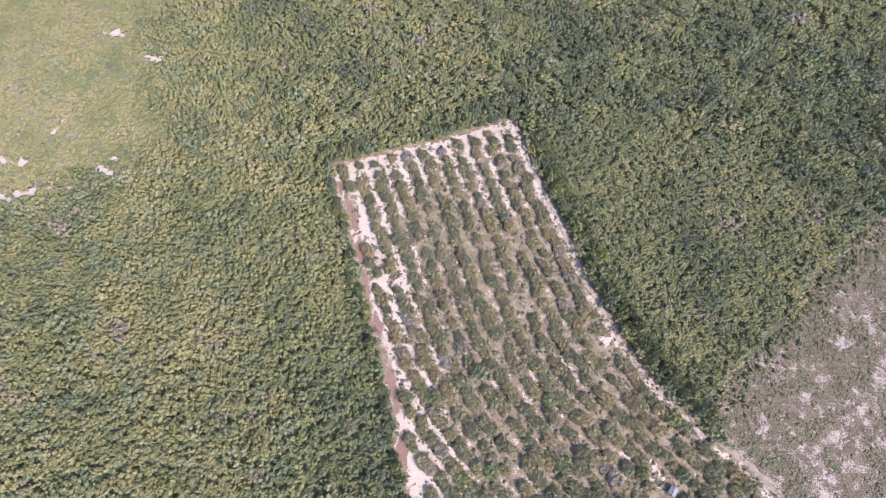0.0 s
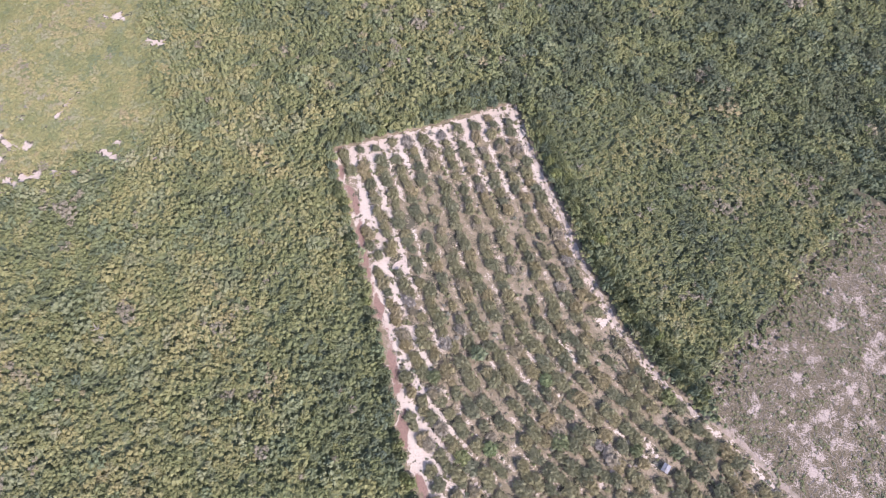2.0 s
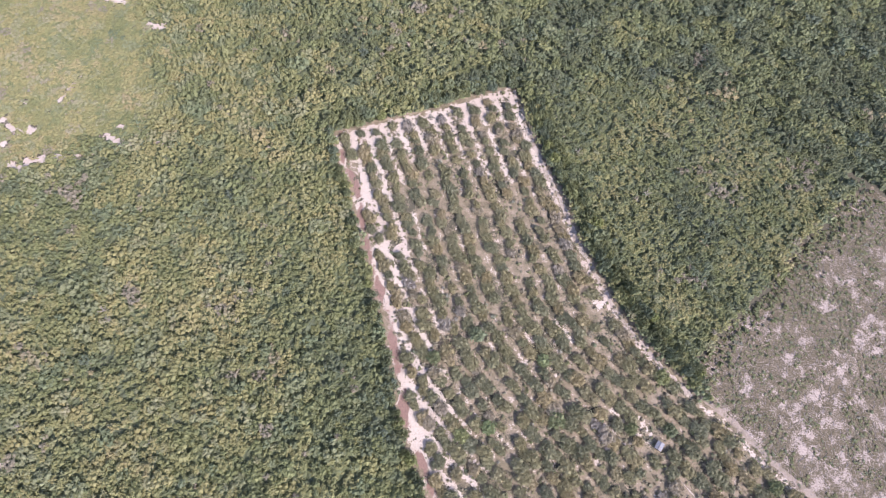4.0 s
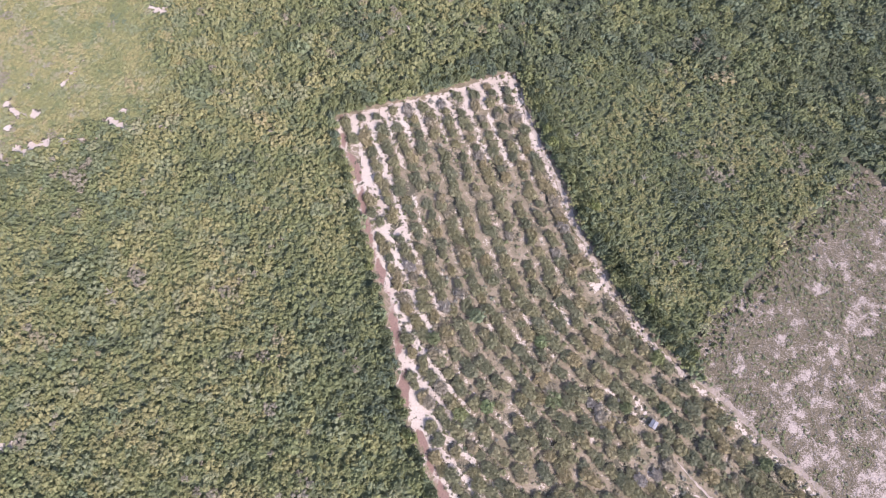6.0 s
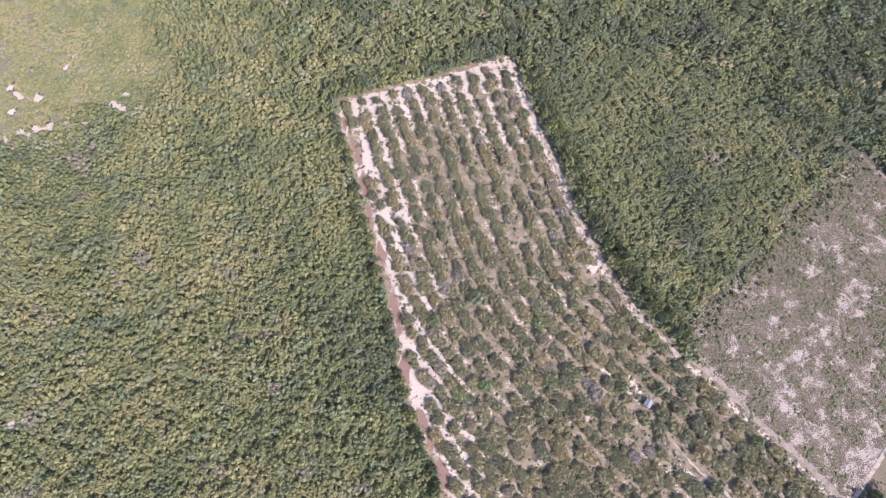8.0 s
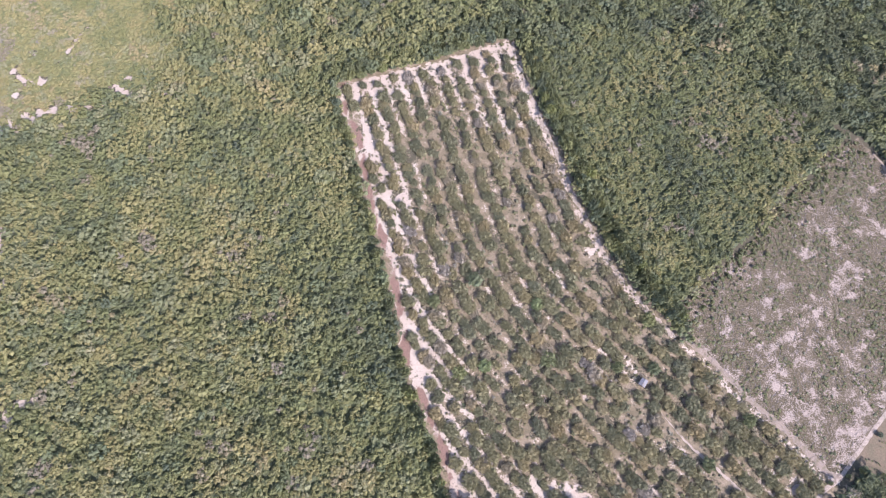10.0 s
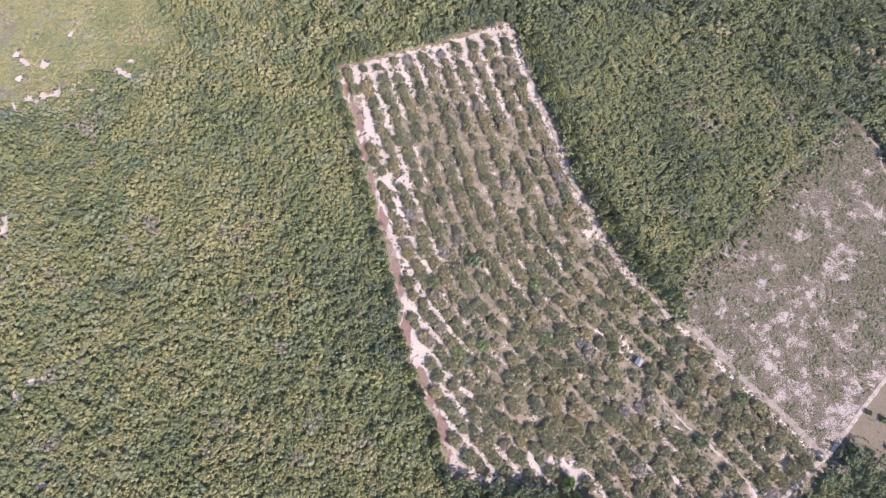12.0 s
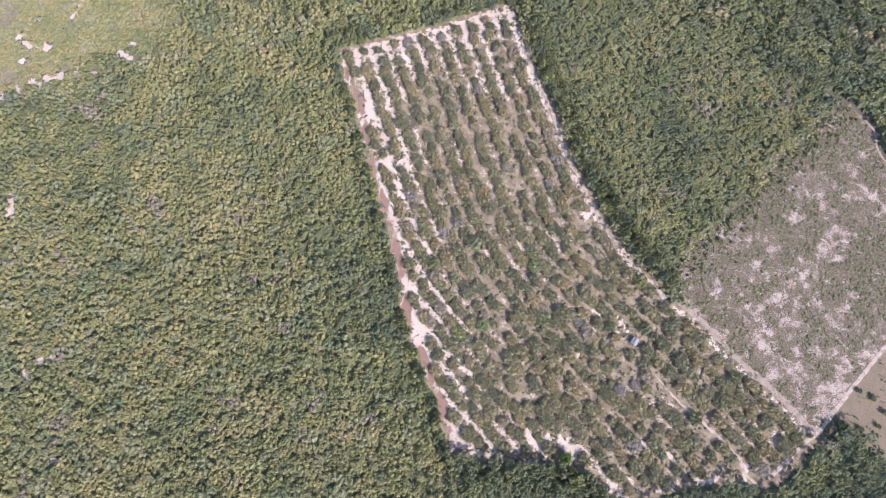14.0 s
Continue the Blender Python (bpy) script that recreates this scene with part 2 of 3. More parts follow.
def in_scrub(x, y):
    r = np.random.default_rng(17)
    return inside(x + 7 * waves(x, y, 26.0, 18) + r.normal(scale=6.0, size=np.shape(x)), y + 3 * waves(x, y, 18.0, 19) + r.normal(scale=1.6, size=np.shape(x)), SCRUB)


def away(x, y, line):
    """The distance to a line of points."""
    best = np.full(np.shape(x), 1e9)
    for (x0, y0), (x1, y1) in zip(line, line[1:]):
        dx, dy = x1 - x0, y1 - y0
        s = np.clip(((x - x0) * dx + (y - y0) * dy) / (dx * dx + dy * dy + 1e-9), 0, 1)
        best = np.minimum(best, np.hypot(x - x0 - s * dx, y - y0 - s * dy))
    return best


def waves(x, y, size, seed):
    """A smooth uneven field of about -1 to 1, with bumps of about that size."""
    r = np.random.default_rng(seed)
    out = 0
    for _ in range(7):
        a, f = r.uniform(0, math.tau), r.uniform(0.6, 1.7) / size
        out = out + np.sin((x * math.cos(a) + y * math.sin(a)) * f * math.tau + r.uniform(0, math.tau))
    return out / 3.2


def cloud(x, y, size, seed):
    """Uneven patches of about -1 to 1, the widest of about that size, with finer ones on them."""
    grid = np.random.default_rng(seed).uniform(-1, 1, (4, 128, 128))
    out = 0
    for k in range(4):
        a = 0.6 + 0.9 * k
        u, v = (x * math.cos(a) - y * math.sin(a)) * 1.9 ** k / size + 900, (x * math.sin(a) + y * math.cos(a)) * 1.9 ** k / size + 900
        i, j = np.floor(u).astype(int), np.floor(v).astype(int)
        p, q = u - i, v - j
        p, q = p * p * (3 - 2 * p), q * q * (3 - 2 * q)
        g = grid[k]
        i, j, m, n = i % 128, j % 128, (i + 1) % 128, (j + 1) % 128
        out = out + ((g[i, j] * (1 - p) + g[m, j] * p) * (1 - q) + (g[i, n] * (1 - p) + g[m, n] * p) * q) * 0.62 ** k
    return out / 1.35


def spot_mask(x, y):
    """1 in the middle of a bare spot, 0 outside, with a ragged rim."""
    out = np.zeros(np.shape(x))
    rag = 0.45 * waves(x, y, 5.0, 3) + 0.4 * waves(x, y, 2.2, 4)
    for px, py, a, b, turn in SPOTS:
        c, s = math.cos(radians(turn)), math.sin(radians(turn))
        u, v = ((x - px) * c + (y - py) * s) / a, ((y - py) * c - (x - px) * s) / b
        out = np.maximum(out, np.clip(1.6 - np.hypot(u, v) + rag, 0, 1))
    return out


def resample(line, gap):
    p = np.array(line, float)
    d = np.concatenate([[0], np.cumsum(np.hypot(*np.diff(p, axis=0).T))])
    s = np.arange(0, d[-1], gap)
    q = np.stack([np.interp(s, d, p[:, 0]), np.interp(s, d, p[:, 1])], 1)
    for _ in range(2):
        q[1:-1] = (q[:-2] + 2 * q[1:-1] + q[2:]) / 4
    return q


# the planted rows follow the bend of the outer edge, each row set further in and bending a little later
EDGE = resample([(4.0, 252.0), (20.0, 208.0)] + RIGHT_EDGE + [(168.0, -45.0), (196.0, -75.0)], 3.0)
for _ in range(12):
    EDGE[1:-1] = (EDGE[:-2] + 2 * EDGE[1:-1] + EDGE[2:]) / 4
ROW_STEP = (7.0, 1.4)
ROW_LINES = [EDGE - (6.5 + ROW_STEP[0] * k, ROW_STEP[1] * k) for k in range(-1, 19)]


# ---- ground ----
def link_mesh(name, verts, faces, material, parent=None, tone=None):
    """One mesh object from arrays of points and of faces with equal corners."""
    verts, faces = np.asarray(verts, np.float32), np.asarray(faces, np.int32)
    me = bpy.data.meshes.new(name)
    n, k = faces.shape
    me.vertices.add(len(verts))
    me.vertices.foreach_set("co", verts.ravel())
    me.loops.add(n * k)
    me.loops.foreach_set("vertex_index", faces.ravel())
    me.polygons.add(n)
    me.polygons.foreach_set("loop_start", np.arange(0, n * k, k, dtype=np.int32))
    me.materials.append(material)
    if tone is not None:
        me.attributes.new("tone", "FLOAT", "POINT").data.foreach_set("value", np.asarray(tone, np.float32))
    me.update(calc_edges=True)
    if name != "ground":
        me.shade_flat()
    ob = new(name, me)
    ob.parent = parent
    return ob


def height(x, y):
    """The lie of the land."""
    return 0.12 * waves(x, y, 22.0, 11) + 0.04 * waves(x, y, 6.0, 12)


def bareness(x, y):
    """Where the clearing lies bare (above 0) or has grown over (below)."""
    return 1.3 * cloud(x, y, 5.5, 32) + 0.45 * cloud(x, y, 38.0, 133) + 0.3 * ((45 - y) / 50).clip(-1, 1) - 0.05


def make_ground():
    far = np.array([230, 260, 320, 420, 600, 900, 1400, 2200, 3000.0])
    xs = np.concatenate([-far[::-1], np.arange(-225, 226, 1.35), far])
    ys = np.concatenate([100 - far[::-1], np.arange(-45, 262, 1.35), far + 50])
    x, y = np.meshgrid(xs, ys)
    z = height(x, y)
    v = np.stack([x, y, z], -1).reshape(-1, 3)
    i = np.arange(len(xs) * len(ys)).reshape(len(ys), len(xs))
    f = np.stack([i[:-1, :-1], i[:-1, 1:], i[1:, 1:], i[1:, :-1]], -1).reshape(-1, 4)
    ob = link_mesh("ground", v, f, GROUND)
    x, y = v[:, 0], v[:, 1]
    wx, wy = x + 0.9 * waves(x, y, 6.0, 81) + 0.5 * waves(x, y, 2.6, 82), y + 0.9 * waves(x, y, 6.0, 83) + 0.5 * waves(x, y, 2.6, 84)
    ring = away(wx, wy, ORCHARD + ORCHARD[:1])
    soft = np.clip(0.75 + np.where(inside(wx, wy, ORCHARD), 1, -1) * ring / 3.5, 0, 1)
    orchard, clearing, pasture = inside(wx, wy, ORCHARD), inside(wx, wy, CLEARING), inside(wx, wy, PASTURE)
    left, top, bottom, right = away(x, y, LEFT_EDGE), away(x, y, TOP_EDGE), away(x, y, BOTTOM_EDGE[:7]), away(x, y, RIGHT_EDGE)
    alley = np.full(len(x), 9.0)
    near = np.where(orchard)[0]
    for a, b in zip(ROW_LINES, ROW_LINES[1:]):
        alley[near] = np.minimum(alley[near], away(x[near], y[near], [tuple(p) for p in (a + b) / 2]))
    drift = waves(x, y, 17.0, 21)
    # how open the planting is: barest along its upper and outer margins
    margin = np.maximum.reduce([1 - left / 26, 1 - top / 20, 0.75 - right / 9, 0.9 - bottom / 12]).clip(0, 1)
    upper = ((y - 85) / 80).clip(0, 1)
    sand = soft * (0.03 + 0.47 * margin + 0.13 * upper + (0.32 + 0.06 * upper + 0.14 * margin) * np.exp(-((alley / 1.1) ** 2)) + 0.2 * cloud(x, y, 16.0, 21)
                   + 0.16 * ((70 - y) / 30).clip(0, 1) * ((60 - x) / 40).clip(0, 1) * np.exp(-((alley / 0.9) ** 2)))
    sand = np.where(clearing, -0.10 + 0.14 * ((50 - y) / 60).clip(-1, 1) + 0.12 * waves(x, y, 30.0, 31) + 0.1 * bareness(x, y), sand)
    spots = spot_mask(x, y)
    sand = np.maximum(sand * (1 - 0.9 * pasture), spots * 0.85)
    grass = np.where(orchard, 0.72 + 0.2 * drift, np.where(clearing, 0.9, 0.1 + 0.35 * in_scrub(x, y) + 0.75 * np.exp(-((ring / 4.0) ** 2))))
    verge = np.exp(-((away(x, y, [(a + 1.4, b) for a, b in LEFT_EDGE]) / 1.8) ** 2)) * (0.68 + 0.4 * waves(x, y, 16.0, 41))
    verge = verge + 0.5 * np.exp(-((away(x, y, BOTTOM_EDGE[:6]) / 2.6) ** 2)) * waves(x, y, 12.0, 42).clip(0, 1)
    for key, value in (("sand", sand), ("grass", grass), ("pasture", pasture * 1.0), ("red", verge), ("stubble", clearing * 1.0), ("bare", bareness(x, y))):
        ob.data.attributes.new(key, "FLOAT", "POINT").data.foreach_set("value", value.astype(np.float32))
    return tagged(ob, "white sandy soil with dry grass, leaf litter and bare patches", "ground", kind="structure")


make_ground()


def strip(name, line, width, label, ragged=0.14, lift=0.05, material=None, taper=0.0):
    """A worn track along a line, its rims uneven, hugging the ground."""
    q = resample(line, 1.0)
    d = np.gradient(q, axis=0)
    n = np.stack([-d[:, 1], d[:, 0]], 1) / np.hypot(d[:, 0], d[:, 1])[:, None]
    cols = []
    for k, s in enumerate((-1, -0.4, 0.4, 1)):
        w = width / 2 * s * np.clip((np.arange(len(q)) + 1) / (taper + 1), 0.1, 1) + (ragged * waves(q[:, 0], q[:, 1], 3.0, 50 + k) if abs(s) == 1 else 0)
        p = q + n * np.reshape(w, (-1, 1))
        cols.append(np.column_stack([p, height(p[:, 0], p[:, 1]) + (lift if abs(s) < 1 else lift * 0.5)]))
    v = np.stack(cols, 1).reshape(-1, 3)
    i = np.arange(len(v)).reshape(-1, 4)
    f = np.stack([i[:-1, :-1], i[:-1, 1:], i[1:, 1:], i[1:, :-1]], -1).reshape(-1, 4)
    return tagged(link_mesh(name, v, f, material or TRACK), label, "track", kind="structure")


strip("road", ROAD, 1.45, "pale sandy farm track with grassy rims")
strip("road", [(x + 1.4, y + 0.8) for x, y in RIGHT_EDGE[10:]] + [(146.5, -5.6)], 2.1, "pale worn track between the orchard and the clearing", 0.45, material=WORN)
strip("road", [(x - 0.6, y - 0.4) for x, y in RIGHT_EDGE[1:11]], 1.7, "narrow strip of bare sand along the woodland's edge", 0.6)
strip("road", EAST_TRACK[3:], 0.9, "narrow worn track along the edge of the clearing", material=WORN)
strip("road", IN_PATH, 1.05, "narrow white sand path between the orchard rows", 0.25, taper=22.0)


# ---- crowns ----
def crown_shape(r, lobes, sprays, spray_size, flat=0.8, core=0.86, small=0.27, large=0.55, spread=0.68, fine=False):
    """A crown of a few lobes, each an uneven core under many tilted sprays of leaves. Unit radius, base at 0. Faces are triangles."""
    oct_v = np.array([(1, 0, 0), (0, 1, 0), (-1, 0, 0), (0, -1, 0), (0, 0, 1), (0, 0, -1.0)])
    oct_f = np.array([(0, 1, 4), (1, 2, 4), (2, 3, 4), (3, 0, 4), (1, 0, 5), (2, 1, 5), (3, 2, 5), (0, 3, 5)])
    mids, sizes = [], []
    for k in range(lobes):
        a = math.tau * (k / max(lobes - 1, 1)) + r.uniform(-0.5, 0.5)
        d = 0.0 if k == 0 else r.uniform(0.6, 1.0) * spread
        mids.append((d * math.cos(a), d * math.sin(a), flat * (r.uniform(0.55, 0.72) if k == 0 else r.uniform(0.32, 0.58))))
        sizes.append(r.uniform(small, large))
    v, f = [], []
    for m, s in zip(mids, sizes):
        turn = r.uniform(0, math.tau)
        c, sn = math.cos(turn), math.sin(turn)
        o = oct_v * r.uniform(0.8, 1.2, (6, 1)) * s * core
        f.append(oct_f + sum(map(len, v)))
        v.append(np.stack([o[:, 0] * c - o[:, 1] * sn, o[:, 0] * sn + o[:, 1] * c, o[:, 2] * flat], 1) + m)
    for k in range(sprays):
        j = k % lobes
        n = r.normal(size=3)
        n[2] = abs(n[2]) * 1.1 - 0.25
        n /= np.linalg.norm(n)
        p = np.array(mids[j]) + n * sizes[j] * r.uniform(0.72, 1.28) * (1, 1, flat)
        q = n + r.normal(scale=0.34, size=3) + (0, 0, 0.14)
        q /= np.linalg.norm(q)
        u = np.cross(q, r.normal(size=3))
        u /= np.linalg.norm(u)
        w = np.cross(q, u)
        a, b = spray_size * r.uniform(0.7, 1.7), spray_size * r.uniform(0.35, 0.8)
        if fine:
            f.append(np.array([(0, 1, 2)]) + sum(map(len, v)))
            v.append(np.array([p - u * a * 0.8 - w * b * 0.5, p + u * a * 0.8 - w * b * 0.3, p + w * b + q * 0.05]))
            continue
        f.append(np.array([(0, 1, 2), (0, 2, 3)]) + sum(map(len, v)))
        v.append(np.array([p - u * a, p - w * b + q * 0.05, p + u * a * 0.9, p + w * b * 0.9 + q * 0.08]))
    v, f = np.concatenate(v), np.concatenate(f)
    v[:, 2] = np.maximum(v[:, 2], 0.0)
    return v, f


def plant(name, spots, radius, tall, tone, material, shapes, turn=None, pick=None):
    """Joins many plants into one mesh. spots: places; radius, tall and tone: one value a plant."""
    pick = rng.integers(0, len(shapes), len(spots)) if pick is None else pick
    turn = rng.uniform(0, math.tau, len(spots)) if turn is None else turn
    base = height(spots[:, 0], spots[:, 1])
    vs, fs, ts, count = [], [], [], 0
    for k, (v, f) in enumerate(shapes):
        w = np.where(pick == k)[0]
        if not len(w):
            continue
        c, s = np.cos(turn[w])[:, None], np.sin(turn[w])[:, None]
        sx = radius[w][:, None]
        x = (v[:, 0] * c - v[:, 1] * s) * sx + spots[w, 0][:, None]
        y = (v[:, 0] * s + v[:, 1] * c) * sx + spots[w, 1][:, None]
        # the crown's own depth hangs from the plant's top
        z = base[w][:, None] + tall[w][:, None] - (0.95 - v[:, 2]) * np.minimum(sx * 1.0, tall[w][:, None])
        vs.append(np.stack([x, y, z], -1).reshape(-1, 3))
        fs.append((f[None] + (np.arange(len(w)) * len(v))[:, None, None] + count).reshape(-1, 3))
        ts.append(np.repeat(tone[w], len(v)))
        count += len(w) * len(v)
    return link_mesh(name, np.concatenate(vs), np.concatenate(fs), material, None, np.concatenate(ts))


def scatter(gap, jitter=0.62):
    """Uneven places over all that the flight looks at."""
    xs, ys = np.arange(-232, 232, gap), np.arange(-44, 262, gap * 0.87)
    x, y = np.meshgrid(xs, ys)
    x = x + (np.arange(len(ys)) % 2)[:, None] * gap / 2
    x, y = x + rng.uniform(-jitter, jitter, x.shape) * gap, y + rng.uniform(-jitter, jitter, x.shape) * gap
    x, y = x.ravel(), y.ravel()
    keep = np.abs(x) < 176 + 0.19 * (y + 34)
    return x[keep], y[keep]


def open_land(x, y, rim=0.0):
    """Where no wild wood grows."""
    free = inside(x, y, ORCHARD) | inside(x, y, CLEARING) | inside(x, y, PASTURE)
    return free | (away(x, y, ROAD) < 4.4 + rim) | (away(x, y, EAST_TRACK) < 2.0) | (away(x, y, IN_PATH) < 1.5) | (spot_mask(x, y) > rng.uniform(0.2, 0.75, np.shape(x)))


# crowns by size: saplings of two or three lobes, common trees of five, spreading trees of ten
def crown_set(flat):
    return ([crown_shape(rng, 2 + k % 2, 22, 0.27, flat, 0.78, 0.42, 0.66, 0.46, True) for k in range(10)]
            + [crown_shape(rng, 5, 46, 0.19, flat, 0.78, 0.30, 0.52, 0.62, True) for _ in range(10)]
            + [crown_shape(rng, 10, 110, 0.125, flat, 0.78, 0.20, 0.40, 0.74, True) for _ in range(10)])


COMMON, SCRUBBY, TALL = crown_set(0.74), crown_set(0.5), crown_set(0.85)
TUFTS = [crown_shape(rng, 1, 11, 0.34) for _ in range(10)]


STEMS = []


def wood(name, gap, pick, radius, tall, tone, label, shapes=COMMON, uneven=0.40):
    """A closed wood of crowns of many sizes; the spreading trees keep smaller ones out from under them."""
    x, y = scatter(gap)
    keep = pick(x, y) & ~open_land(x, y)
    x, y = x[keep], y[keep]
    keep = (away(x, y, ORCHARD + ORCHARD[:1]) > radius * 0.55) & (away(x, y, CLEARING + CLEARING[:1]) > radius * 0.5)
    x, y = x[keep], y[keep]
    size = np.exp(uneven * rng.normal(size=len(x))).clip(0.5, 2.3) * (1 + 0.16 * waves(x, y, 30.0, 61))
    free = np.ones(len(x), bool)
    for k in np.argsort(-size)[: int(0.22 * len(x))]:
        if free[k]:
            d = np.hypot(x - x[k], y - y[k])
            free &= (d > 0.78 * radius * size[k]) | (d == 0)
    x, y, size = x[free], y[free], size[free]
    n = len(x)
    r = radius * size
    h = tall * (0.72 + 0.28 * size) * rng.lognormal(0, 0.14, n) * (1 + 0.3 * cloud(x, y, 10.0, 68))
    # stands of one kind: greener beside the fields, yellow or grey in drifts
    moist = np.exp(-away(x, y, LEFT_EDGE + BOTTOM_EDGE[1:6]) / 24)
    t = tone - 0.22 * moist + 0.10 * rng.normal(size=n) + 0.18 * cloud(x, y, 48.0, 162) + 0.32 * cloud(x, y, 13.0, 63)
    t = np.clip(t, 0, 0.93)
    bare = rng.random(n) < np.where(cloud(x, y, 22.0, 65) > 0.52, 0.22 * (1 - moist), 0.004)
    t[bare] = rng.uniform(0.984, 0.987, bare.sum())
    kind = np.where(r < 1.25, 0, np.where(r < 2.25, 10, 20)) + rng.integers(0, 10, n)
    STEMS.append(np.stack([x, y, h - 0.5 * np.minimum(r, h), rng.uniform(0.06, 0.11, n)], 1))
    return tagged(plant(name, np.stack([x, y], 1), r, h, t, FOREST_LEAF, shapes, None, kind), label, "forest", kind="stuff")


def in_young(x, y):
    return inside(x + 5 * waves(x, y, 24.0, 15), y + 5 * waves(x, y, 24.0, 16), YOUNG)


def in_dark(x, y):
    """The older wood past the young block, and the woods at the orchard's lower end."""
    a = (x > 40 + 12 * waves(x, y, 60.0, 71)) & (y > 95) & ~in_young(x, y)
    b = (y < -12) & (x > 3) | (x > 100) & (y < 20)
    return a | b


def in_low(x, y):
    """The tall woods at the orchard's lower end."""
    return in_dark(x, y) & (y < 40)


def in_north(x, y):
    return (y > 148) & (x > -75 + 14 * waves(x, y, 40.0, 72)) & ~in_dark(x, y) & ~in_young(x, y)


wood("low_scrub", 1.75, in_scrub, 1.35, 1.2, 0.66, "low yellow-green scrub on white sand", SCRUBBY, 0.5)
wood("young_wood", 1.6, in_young, 1.22, 3.1, 0.42, "dense even young woodland, fresh green canopy", COMMON, 0.3)
wood("old_wood", 2.5, lambda x, y: in_dark(x, y) & (y >= 40), 1.95, 4.8, 0.18, "dark green older woodland with uneven crowns", TALL)
wood("tall_wood", 2.45, in_low, 1.8, 6.2, 0.0, "tall dark green woodland below the orchard", TALL, 0.25)
wood("north_wood", 2.4, in_north, 1.9, 4.4, 0.42, "dense green woodland behind the orchard", TALL)
wood("dry_wood", 2.2, lambda x, y: ~(in_scrub(x, y) | in_young(x, y) | in_dark(x, y) | in_north(x, y)), 1.8, 3.6, 0.47,
     "dense olive-green dry woodland canopy beside the orchard", COMMON, 0.44)


def stems():
    """A tapered trunk from the ground into the crown of every tree of the woods."""
    x, y, top, r = np.concatenate(STEMS).T
    z = height(x, y)
    v = [np.stack([x + r * math.cos(a), y + r * math.sin(a), z - 0.2], 1) for a in (0, math.tau / 3, 2 * math.tau / 3)] + [np.stack([x, y, z + top], 1)]
    f = np.array([(0, 1, 3), (1, 2, 3), (2, 0, 3)])
    v = np.stack(v, 1).reshape(-1, 3)
    return tagged(link_mesh("woodland_trunks", v, (f[None] + 4 * np.arange(len(x))[:, None, None]).reshape(-1, 3), BARK), "thin grey trunks holding up the woodland canopy", "forest", kind="stuff")


stems()


def understory():
    """The closed lower leaves of the woods, uneven, sloping to the ground at every edge."""
    gap = 1.2
    x, y = np.meshgrid(np.arange(-228, 228, gap), np.arange(-42, 260, gap))
    x, y = x + rng.uniform(-0.5, 0.5, x.shape), y + rng.uniform(-0.5, 0.5, x.shape)
    shut = ~open_land(x, y) & (np.abs(x) < 176 + 0.19 * (y + 34)) & (away(x, y, ORCHARD + ORCHARD[:1]) > 2.4) & (away(x, y, CLEARING + CLEARING[:1]) > 2.2)
    tall = np.where(in_scrub(x, y), 0.12, np.where(in_young(x, y), 0.55, np.where(in_dark(x, y) | in_north(x, y), 0.6, 0.5)))
    z = height(x, y) + np.where(shut, tall * rng.uniform(0.0, 2.2, x.shape), -0.05)
    i = np.arange(x.size).reshape(x.shape)
    f = np.stack([i[:-1, :-1], i[:-1, 1:], i[1:, 1:], i[1:, :-1]], -1).reshape(-1, 4)
    f = f[shut.ravel()[f].sum(1) >= 2]
    used, f = np.unique(f, return_inverse=True)
    f = f.reshape(-1, 4)
    f = np.concatenate([f[:, [0, 1, 2]], f[:, [0, 2, 3]]])
    v = np.stack([x, y, z], -1).reshape(-1, 3)[used]
    # dark green tones, with the shade between the crowns put into the colour
    tone = np.clip(np.where(in_scrub(x, y), 0.38, np.where(in_dark(x, y), 0.05, 0.14)) + 0.1 * rng.normal(size=x.shape), 0, 0.9).ravel()[used]
    return tagged(link_mesh("understory", v, f, UNDER_LEAF, None, tone), "closed green lower leaves under the woodland crowns", "forest", kind="stuff")


understory()


# ---- trees that stand apart ----
def tube(points, radii, sides=6):
    v, f = [], []
    for p, r in zip(points, radii):
        v += [(p[0] + r * math.cos(math.tau * k / sides), p[1] + r * math.sin(math.tau * k / sides), p[2]) for k in range(sides)]
    for i in range(len(points) - 1):
        for k in range(sides):
            a, b = i * sides + k, i * sides + (k + 1) % sides
            f += [(a, b, b + sides), (a, b + sides, a + sides)]
    return np.array(v), np.array(f)


